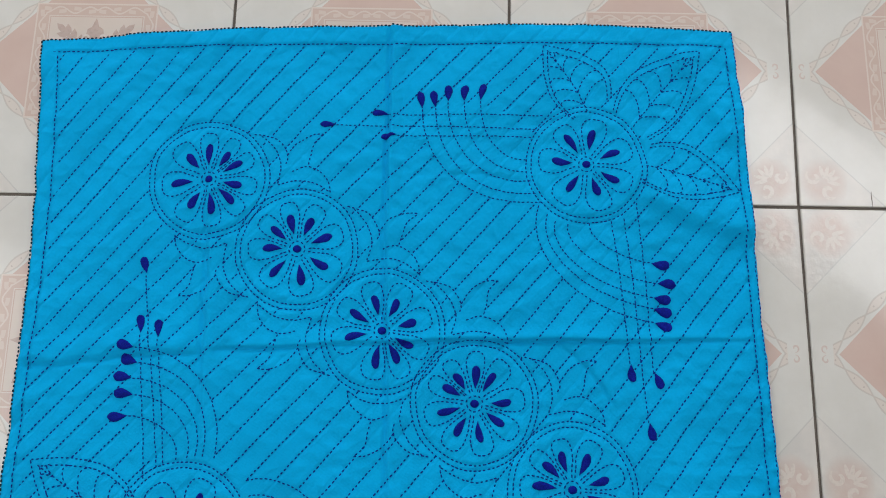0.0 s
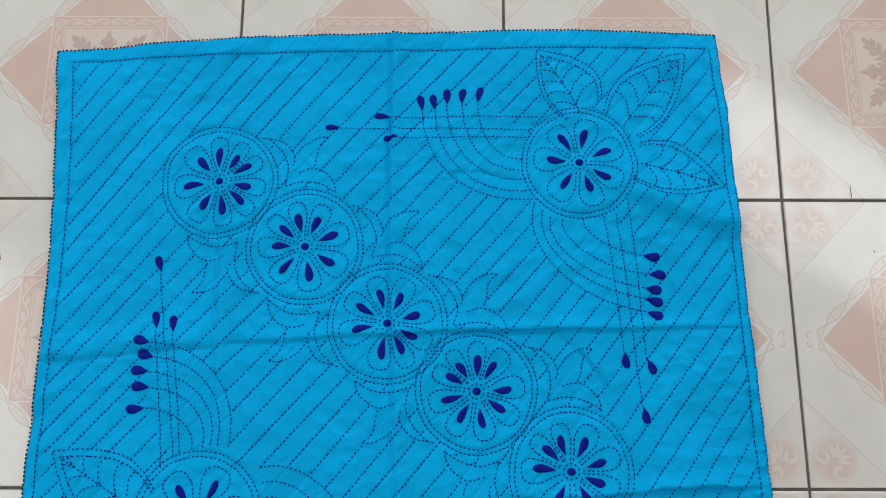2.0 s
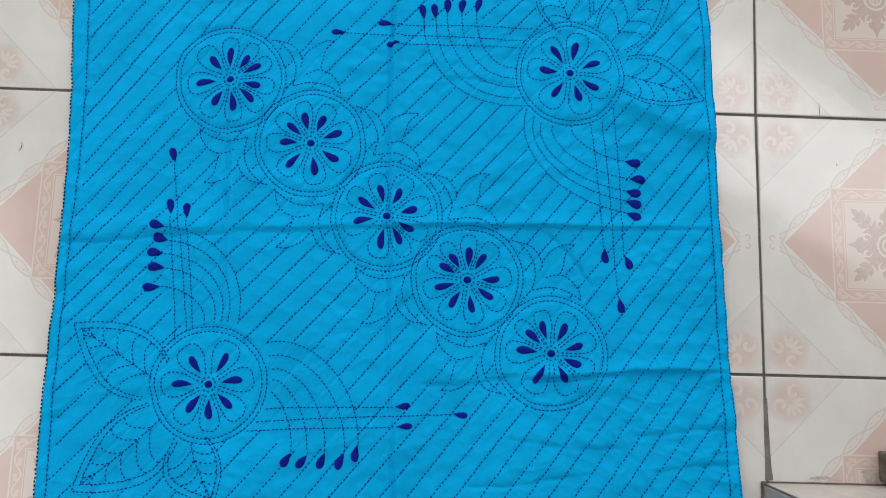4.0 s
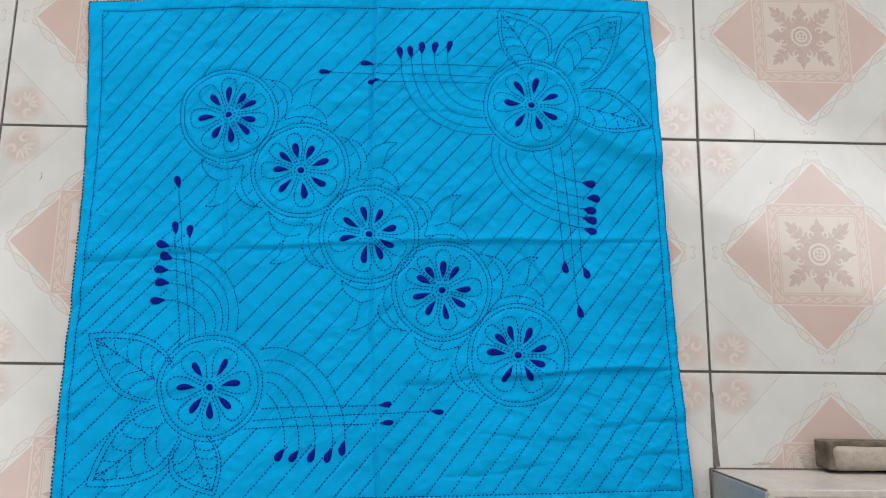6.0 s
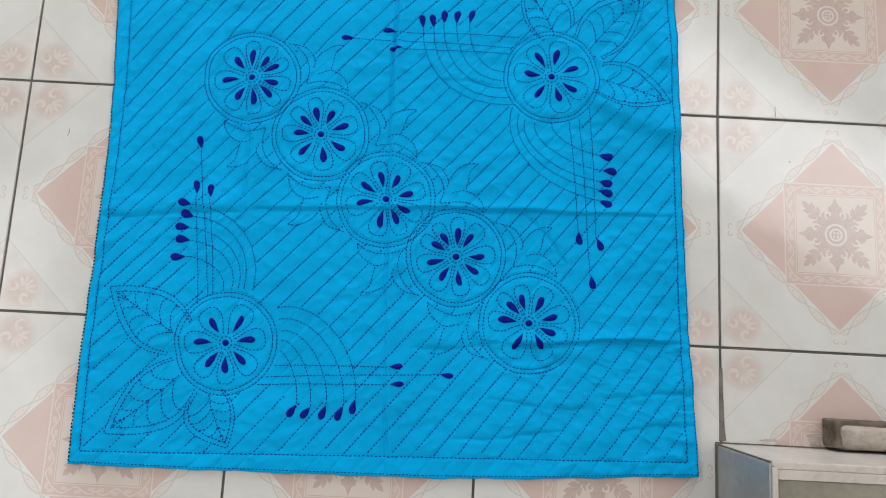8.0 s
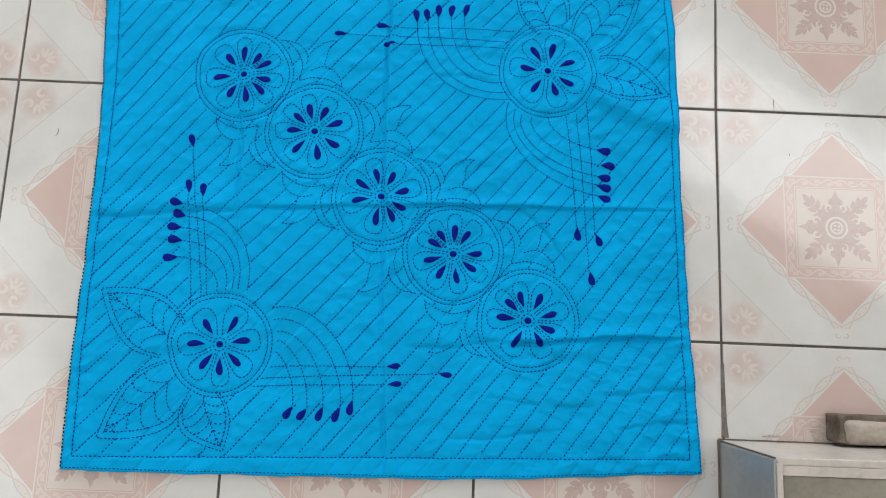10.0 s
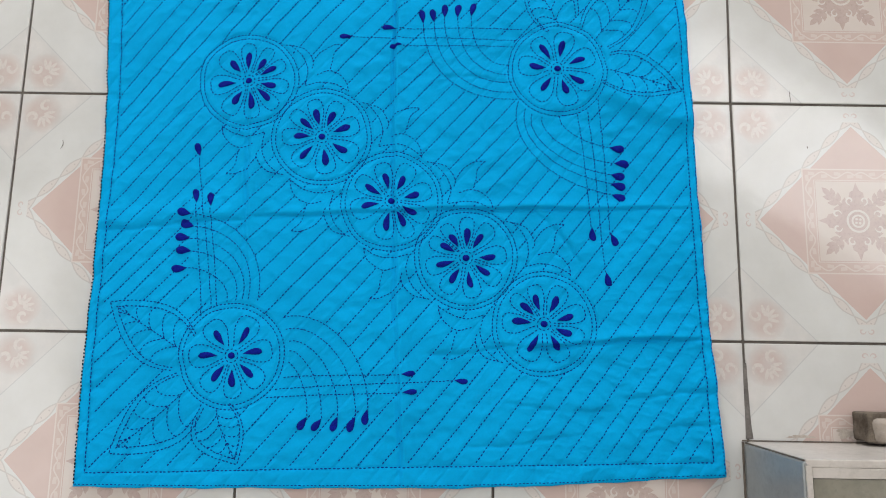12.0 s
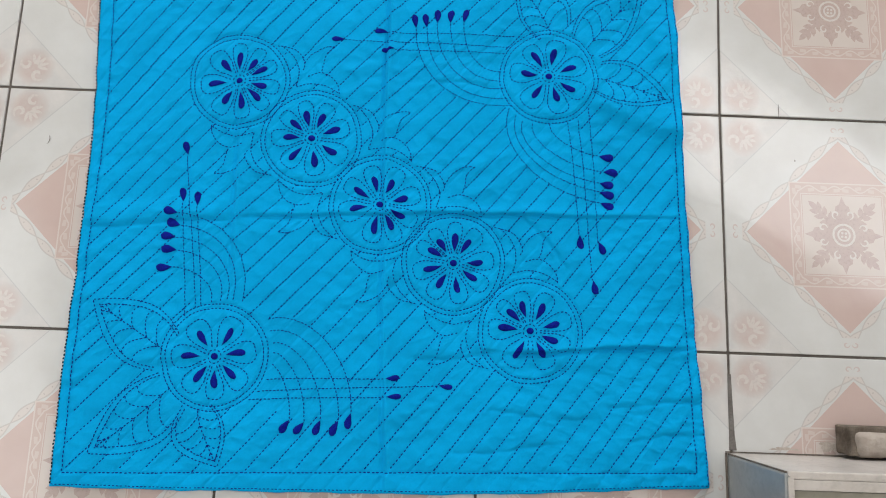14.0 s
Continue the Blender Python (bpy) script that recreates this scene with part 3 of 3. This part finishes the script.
# ---- sprays of stems that end in seeds ----
def spray(centre, fat, curves, straights, leave, arrive, seed_way, straight_way):
    """curves: (seed tip, point on the circle); straights: (point on the circle, seed tip). leave, arrive: the ways of a curve at its seed and at the circle."""
    leave, arrive = np.array(leave), np.array(arrive)
    arcs = []
    for tip, end in curves:
        tip, end = np.array(tip), np.array(end)
        span = end - tip
        arc = bezier(tip, tip + leave * abs(span @ leave) * 0.62, end - arrive * abs(span @ arrive) * 0.66, end)
        arcs.append(arc)
    lines = arcs + [np.linspace(a, b, 30) + 0.0008 * np.sin(np.linspace(0, 5, 30))[:, None] for a, b in straights]
    BLANK.append(np.vstack([arcs[0], np.array(centre)[None], arcs[-1][:1]]))
    motif = stitch_mesh("seed_spray_motif", lines, cloth, label="curved running-stitch stems ending in navy seeds", step=0.0044, width=0.0012)
    for (tip, _), ang in zip(curves, seed_way):
        w = np.array((math.cos(radians(ang)), math.sin(radians(ang)))) * random.uniform(0.0172, 0.0192)
        satin_seed("spray_seed", tip, np.array(tip) + w, fat * random.uniform(0.94, 1.06), motif, "navy satin-stitch seed")
    for (_, tip), ang in zip(straights, straight_way):
        w = np.array((math.cos(radians(ang)), math.sin(radians(ang)))) * random.uniform(0.0162, 0.0182)
        satin_seed("spray_seed", tip, np.array(tip) + w, fat * random.uniform(0.78, 0.86), motif, "navy satin-stitch seed")


spray(FLOWERS[5][0], 0.0045, [((-0.392, 0.099), (-0.266, 0.000)), ((-0.378, 0.101), (-0.273, 0.009)), ((-0.365, 0.107), (-0.278, 0.022)), ((-0.348, 0.108), (-0.281, 0.032)), ((-0.331, 0.109), (-0.282, 0.045))],
      [((-0.264, 0.093), (-0.427, 0.0925)), ((-0.272, 0.078), (-0.482, 0.080)), ((-0.277, 0.069), (-0.418, 0.069))],
      (0, -1), (1, 0.12), (100, 99, 90, 84, 77), (176, 180, 188))
spray(FLOWERS[5][0], 0.0057, [((-0.155, -0.122), (-0.270, -0.003)), ((-0.156, -0.108), (-0.261, -0.012)), ((-0.156, -0.097), (-0.253, -0.019)), ((-0.152, -0.083), (-0.240, -0.022)), ((-0.157, -0.062), (-0.218, -0.021))],
      [((-0.196, -0.018), (-0.180, -0.163)), ((-0.183, -0.015), (-0.164, -0.219)), ((-0.170, 0.001), (-0.157, -0.171))],
      (-1, 0.15), (0.33, 0.95), (-18, -17, -8, -4, -6), (-83, -79, -67))
spray(FLOWERS[6][0], 0.0055, [((-0.671, -0.155), (-0.585, -0.261)), ((-0.667, -0.170), (-0.596, -0.259)), ((-0.671, -0.185), (-0.603, -0.259)), ((-0.668, -0.201), (-0.611, -0.261)), ((-0.672, -0.221), (-0.622, -0.263))],
      [((-0.652, -0.281), (-0.666, -0.141)), ((-0.640, -0.270), (-0.667, -0.081)), ((-0.634, -0.266), (-0.648, -0.145))],
      (1, -0.05), (-0.2, -1), (166, 163, 174, 177, 184), (102, 106, 97))
spray(FLOWERS[6][0], 0.0045, [((-0.448, -0.385), (-0.553, -0.280)), ((-0.462, -0.394), (-0.550, -0.294)), ((-0.483, -0.394), (-0.545, -0.308)), ((-0.502, -0.397), (-0.544, -0.319)), ((-0.519, -0.395), (-0.545, -0.332))],
      [((-0.550, -0.350), (-0.410, -0.344)), ((-0.559, -0.364), (-0.347, -0.350)), ((-0.569, -0.374), (-0.408, -0.365))],
      (0, 1), (-1, -0.32), (-100, -114, -111, -128, -123), (6, -6, 3))


# ---- hatching, hem and rim ----
def border(on_left, on_right, on_bottom, on_top):
    """The four lines that run inside the rim at the given distances: bottom, top, left, right."""
    t = np.linspace(0, 1, 60)
    tu = on_left(0.02) / 0.75 + (1 - (on_left(0.02) + on_right(0.02)) / 0.75) * t
    tv = on_bottom(0.02) / 0.66 + (1 - (on_bottom(0.02) + on_top(0.98)) / 0.66) * t
    return [np.stack(cloth_xy(*p), 1) for p in ((tu, on_bottom(tu) / 0.66), (tu, 1 - on_top(tu) / 0.66), (on_left(tv) / 0.75, tv), (1 - on_right(tv) / 0.75, tv))]


def steady(value):
    return lambda t: np.asarray(t, float) * 0 + value


bottom, top, left, right = border(hem_left, hem_right, hem_bottom, hem_top)
BODY = np.vstack([bottom, right, top[::-1], left[::-1]])
hatch = []
for k in range(HATCH_COUNT):
    p, d = hatch_line(k)
    s = np.linspace(-0.6, 0.6, 120)[:, None]
    pts = p + d * s + np.array((-d[1], d[0])) * 0.0012 * np.sin(s * random.uniform(8, 20) + random.uniform(0, 6))
    pts = pts[inside(pts, BODY)]
    if len(pts) > 1:
        hatch.append(pts)
stitch_mesh("hatching_stitch", hatch, cloth, step=0.0047, fill=0.70, width=0.0014, clear=blanked, label="slanting rows of dashed running stitch")
stitch_mesh("hem_stitch", [bottom, top, left, right], cloth, step=0.0050, fill=0.74, width=0.0013, lift=0.0003)
stitch_mesh("rim_stitch", border(*map(steady, (0.0006, 0.0010, 0.0032, 0.0006)))[1:3], cloth, mat=EDGE, step=0.0042, fill=0.7, width=0.0019, lift=0.0006)
stitch_mesh("rim_stitch", border(*map(steady, (0.0006, 0.0016, 0.0034, 0.0006)))[::3], cloth, step=0.0046, fill=0.66, width=0.0010, lift=0.0006)

# ---- the step at the doorway ----
SX, SY, SH = -0.006, -0.416, 0.131
step_block = tagged(new("raised_step"), "low raised step clad in worn grey and cream tiles", "step")
part("core", box(SX + 0.0085, -1.3, 0.0005, 0.9, SY - 0.0085, SH - 0.0075), CEMENT, step_block)
part("side_tile", box(SX, -0.86, 0.001, SX + 0.008, SY - 0.0022, SH - 0.001, 0.0028, 3), STEP_GREY, step_block, "glossy blue-grey side tile")
# a thin pale strip along the top edge of the side tile
part("pale_edge", box(SX + 0.0022, -0.86, SH - 0.0012, SX + 0.0082, SY - 0.006, SH + 0.0006, 0.0008), STEP_CREAM, step_block, "pale edge of the side tile")
part("corner_mortar", box(SX + 0.0012, SY - 0.0021, 0.001, SX + 0.0060, SY - 0.0006, SH - 0.003), DARK_SEAM, step_block, "dark grimy corner joint")
part("front_tile", box(SX + 0.0030, SY - 0.008, 0.001, 0.30, SY, SH - 0.001, 0.0012), STEP_CREAM, step_block, "worn cream front tile")
part("front_tile", box(0.303, SY - 0.008, 0.001, 0.6, SY, SH - 0.001, 0.0022), STEP_CREAM, step_block, "worn cream front tile")
part("nosing", box(SX + 0.0088, SY - 0.018, SH - 0.0075, 0.9, SY - 0.0081, SH - 0.0012, 0.0006), STEP_CREAM, step_block, "worn cream nosing strip")
part("tread", box(SX + 0.0095, -1.3, SH - 0.0075, 0.9, SY - 0.0184, SH - 0.0024, 0.001), STEP_TOP, step_block, "grey-green terrazzo tread")



def crumbled(bm, size, amount):
    """Worn, uneven faces, flat on the floor."""
    for vert in bm.verts:
        vert.co += Vector([noise.noise(vert.co * size + Vector((k, 0, 3 * k))) for k in (0, 5, 9)]) * amount
        vert.co.z = max(vert.co.z, 0.0004)
    return bm


lump = tagged(new("cement_lump"), "small grimy lump of broken cement against the step", "rubble")
bm = box(0.1235, SY + 0.0045, 0.0005, 0.25, SY + 0.036, 0.030, 0.002)
bmesh.ops.subdivide_edges(bm, edges=bm.edges[:], cuts=3, use_grid_fill=True)
part("broken_block", crumbled(bm, 70, 0.0022), GRIMY_BLOCK, lump, "dark dirt-crusted block")
bm = box(0.1285, SY + 0.0035, 0.0005, 0.262, SY + 0.0325, 0.0345, 0.0105, 4)
bmesh.ops.subdivide_edges(bm, edges=bm.edges[:], cuts=1, use_grid_fill=True)
dab = part("smoothed_dab", crumbled(bm, 45, 0.0018), CEMENT, lump, "pale rounded dab of cement")
dab.data.polygons.foreach_set("use_smooth", [True] * len(dab.data.polygons))


seam = boxes((SX - 0.0022, -0.86, -0.001, SX - 0.0004, SY, 0.0020), (SX - 0.0016, SY + 0.0005, -0.001, 0.9, SY + 0.0017, 0.0016))
tagged(part("mortar_seam", seam, DARK_SEAM, None), "thin grimy mortar seam along the foot of the step", "mortar", kind="structure")
wedge = bmesh.new()
rows = []
for x0, x1, y in ((-0.0022, 0.0022, -0.325), (-0.0026, 0.0030, -0.36), (-0.0026, 0.0042, -0.395), (-0.0032, 0.0060, SY + 0.0030)):
    rows.append([wedge.verts.new((x, y, z)) for x, z in ((x0, 0.0002), ((x0 + x1) / 2, 0.0012), (x1, 0.0002))])
for a, b in zip(rows, rows[1:]):
    for k in range(2):
        wedge.faces.new((a[k], b[k], b[k + 1], a[k + 1]))
tagged(part("mortar_joint", wedge, MORTAR, None), "wedge of grey mortar filling a widened tile joint", "mortar", kind="structure")


# ---- floor: grout bed and printed tiles ----
floor = structure("floor", box(X0 - 0.15, Y0 - 0.15, -0.1, X1 + 0.15, Y1 + 0.15, -0.0022), GROUT, "pink and cream printed ceramic floor tiles with dark grout", "floor")
GAP = 0.0031


def tile_mesh():
    h = (TILE - GAP) / 2
    bm = box(-h, -h, -0.0030, h, h, 0, 0.0012, 2)
    me = bpy.data.meshes.new("tile")
    bm.to_mesh(me)
    bm.free()
    me.materials.append(GLAZE)
    return me


def ribbon(verts, faces, pts, width, z, taper=True):
    """A flat painted stroke along a curve."""
    p = np.asarray(pts, float)
    d = np.gradient(p, axis=0)
    d /= np.hypot(d[:, 0], d[:, 1])[:, None] + 1e-9
    s = np.linspace(0, 1, len(p))
    w = width * (np.sin(np.clip(s, 0.04, 0.96) * math.pi) ** 0.5 if taper else np.ones(len(p)))
    n = np.stack([-d[:, 1], d[:, 0]], 1) * w[:, None] / 2
    b = len(verts)
    z = z + 1e-7 * b
    for q, m in zip(p, n):
        verts.append((q[0] + m[0], q[1] + m[1], z))
        verts.append((q[0] - m[0], q[1] - m[1], z))
    for i in range(len(p) - 1):
        faces.append((b + 2 * i, b + 2 * i + 1, b + 2 * i + 3, b + 2 * i + 2))


def disc(verts, faces, outline, z):
    b = len(verts)
    z = z + 1e-7 * b
    verts.append((*np.mean(outline, axis=0), z))
    for q in outline:
        verts.append((q[0], q[1], z))
    k = len(outline)
    for i in range(k):
        faces.append((b, b + 1 + i, b + 1 + (i + 1) % k))


def spiral(cx, cy, r, a0, turns, flip=1, n=22):
    t = np.linspace(0, 1, n)
    a = radians(a0) + flip * t * turns * 2 * math.pi
    return np.stack([cx + r * (1 - 0.75 * t) * np.cos(a), cy + r * (1 - 0.75 * t) * np.sin(a)], 1)


def turn(p, a):
    c, s = math.cos(a), math.sin(a)
    p = np.asarray(p)
    return np.stack([p[:, 0] * c - p[:, 1] * s, p[:, 0] * s + p[:, 1] * c], 1)


def print_mesh():
    """The printed medallion, scrolls and corner flowers of one tile."""
    parts = ([], []), ([], []), ([], [])
    (v0, f0), (v1, f1), (v2, f2) = parts
    T = TILE
    z = 0.00006
    for k in range(4):
        a = k * math.pi / 2
        # star points and fleurs of the medallion
        T = TILE * 1.1
        lobe = np.array([(0, 0.0), (0.06, 0.06), (0.052, 0.082), (0.03, 0.088), (0.026, 0.11), (0.012, 0.118), (0, 0.150), (-0.012, 0.118), (-0.026, 0.11), (-0.03, 0.088), (-0.052, 0.082), (-0.06, 0.06)]) * T
        disc(v0, f0, turn(lobe, a), z)
        blade = np.array([(0, 0), (0.011, 0.012), (0.010, 0.026), (0, 0.042), (-0.010, 0.026), (-0.011, 0.012)]) * T
        for along_stem, ang in ((0.070, 52), (0.070, -52), (0.098, 46), (0.098, -46), (0.122, 36), (0.122, -36), (0.140, 0)):
            disc(v0, f0, turn(turn(blade, radians(ang)) + np.array((0, along_stem)) * T, a + math.pi / 4), z)
        ribbon(v0, f0, turn(np.array([(0, 0.05), (0, 0.1), (0, 0.15)]) * T, a + math.pi / 4), 0.014 * T, z, False)
        # pale scrolls on the star
        for flip in (1, -1):
            ribbon(v1, f1, turn(spiral(flip * 0.026 * T, 0.078 * T, 0.017 * T, -90, 0.9, flip), a), 0.007 * T, z + 0.00012)
        # corner flower: pale curls and petals
        T = TILE
        rot = math.pi / 4 + a
        reach = math.hypot(0.408, 0.408) * T
        for flip in (1, -1):
            ribbon(v1, f1, turn(spiral(reach + 0.012 * T, flip * 0.036 * T, 0.028 * T, 90 * flip, 0.85, -flip), rot), 0.015 * T, z + 0.00012)
        for ang in (-58, -29, 0, 29, 58):
            s = np.linspace(0, 1, 8)[:, None]
            way = np.array((-math.cos(radians(ang)), math.sin(radians(ang))))
            ribbon(v1, f1, turn(np.array((reach - 0.004 * T, 0)) + way * (0.010 + s * 0.046) * T, rot), 0.014 * T, z + 0.00012)
        # curls at the diamond's tips
        for flip in (1, -1):
            ribbon(v2, f2, turn(spiral(flip * 0.018 * T, 0.450 * T, 0.014 * T, 180 if flip > 0 else 0, 0.85, -flip), a), 0.0065 * T, z)
    T = TILE * 1.1
    ang = np.radians(np.linspace(0, 360, 33))
    ring = np.stack([np.cos(ang), np.sin(ang)], 1)
    ribbon(v1, f1, ring * 0.040 * T, 0.008 * T, z + 0.00012, False)
    ribbon(v1, f1, ring * 0.022 * T, 0.007 * T, z + 0.00012, False)
    for k in range(4):
        disc(v1, f1, turn(np.stack([np.cos(ang[:-1:4]), np.sin(ang[:-1:4])], 1) * 0.005 * T + np.array((0.010, 0)) * T, k * math.pi / 2 + 0.7), z + 0.00012)
    verts, faces, idx = [], [], []
    for i, (v, f) in enumerate(parts):
        b = len(verts)
        verts += v
        faces += [tuple(q + b for q in face) for face in f]
        idx += [i] * len(f)
    me = bpy.data.meshes.new("tile_print")
    me.from_pydata([tuple(map(float, v)) for v in verts], [], faces)
    for m in (MOTIF, MOTIF_WHITE, MOTIF_PALE):
        me.materials.append(m)
    me.polygons.foreach_set("material_index", idx)
    return me


def skewed(me, side):
    """A tile cut a little out of square along one upright edge."""
    me = me.copy()
    for vert in me.vertices:
        vert.co.x += 0.006 * (vert.co.y / TILE + 0.5) * (side * vert.co.x / TILE + 0.5)
    return me


TILE_ME, PRINT_ME = tile_mesh(), print_mesh()
SKEW_LEFT, SKEW_RIGHT = skewed(TILE_ME, 1), skewed(TILE_ME, -1)
far_verts, far_faces = [], []
half = (TILE - GAP) / 2
for i in range(-8, 10):
    for j in range(-8, 17):
        x, y = (i + 0.5) * TILE, (j + 0.5) * TILE
        if not (-8 <= i <= 6 and -7 <= j <= 11):
            b = len(far_verts)
            far_verts += [(x + p * half, y + q * half, z) for z in (-0.003, 0) for p, q in ((-1, -1), (1, -1), (1, 1), (-1, 1))]
            far_faces += [(b + 4, b + 5, b + 6, b + 7)] + [(b + k, b + (k + 1) % 4, b + 4 + (k + 1) % 4, b + 4 + k) for k in range(4)]
            continue
        tile = new("tile", {(-1, 0): SKEW_LEFT, (0, 0): SKEW_RIGHT}.get((i, j), TILE_ME))
        tile.parent = floor
        tile.location = (x, y, random.uniform(-0.0001, 0.0001))
        if j or i not in (-1, 0):
            tile.rotation_euler = (0, 0, random.randrange(4) * math.pi / 2)
        if -5 <= i <= 3 and -5 <= j <= 3:
            decor = new("printed_motif", PRINT_ME)
            decor.parent = tile
tagged(mesh_object("far_tiles", far_verts, far_faces, PLAIN_GLAZE, floor), kind="stuff")


# ---- scratches and grime on the glaze ----
def mark(name, pts, width, mat, label):
    verts, faces = [], []
    ribbon(verts, faces, pts, width, 0.0004)
    return tagged(mesh_object(name, [tuple(map(float, v)) for v in verts], faces, mat, floor), label)


def blot(cx, cy, rx, ry, seed):
    a = np.radians(np.arange(0, 360, 9))
    r = 1 + 0.25 * np.sin(a * 3 + seed) + 0.15 * np.sin(a * 7 + seed * 2) + 0.1 * np.sin(a * 13 + seed * 3)
    verts, faces = [], []
    disc(verts, faces, np.stack([cx + rx * r * np.cos(a), cy + ry * r * np.sin(a)], 1), 0.0004)
    return tagged(mesh_object("grime_patch", [tuple(map(float, v)) for v in verts], faces, GRIME, floor), "dry brown grime on the glaze")


mark("scratch", bezier((0.076, 0.018), (0.0745, 0.012), (0.077, 0.007), (0.075, 0.001), 10), 0.0009, GROUT, "short dark scratch in the glaze")
mark("scratch", bezier((-0.842, -0.062), (-0.840, -0.066), (-0.841, -0.070), (-0.844, -0.073), 10), 0.0009, GROUT, "short dark scratch in the glaze")
mark("scratch", bezier((0.093, -0.055), (0.0935, -0.056), (0.0935, -0.057), (0.093, -0.058), 5), 0.0014, GROUT, "dark chip in the glaze")
blot(0.116, -0.405, 0.012, 0.005, 1.3)
blot(0.062, -0.4095, 0.016, 0.0016, 2.9)
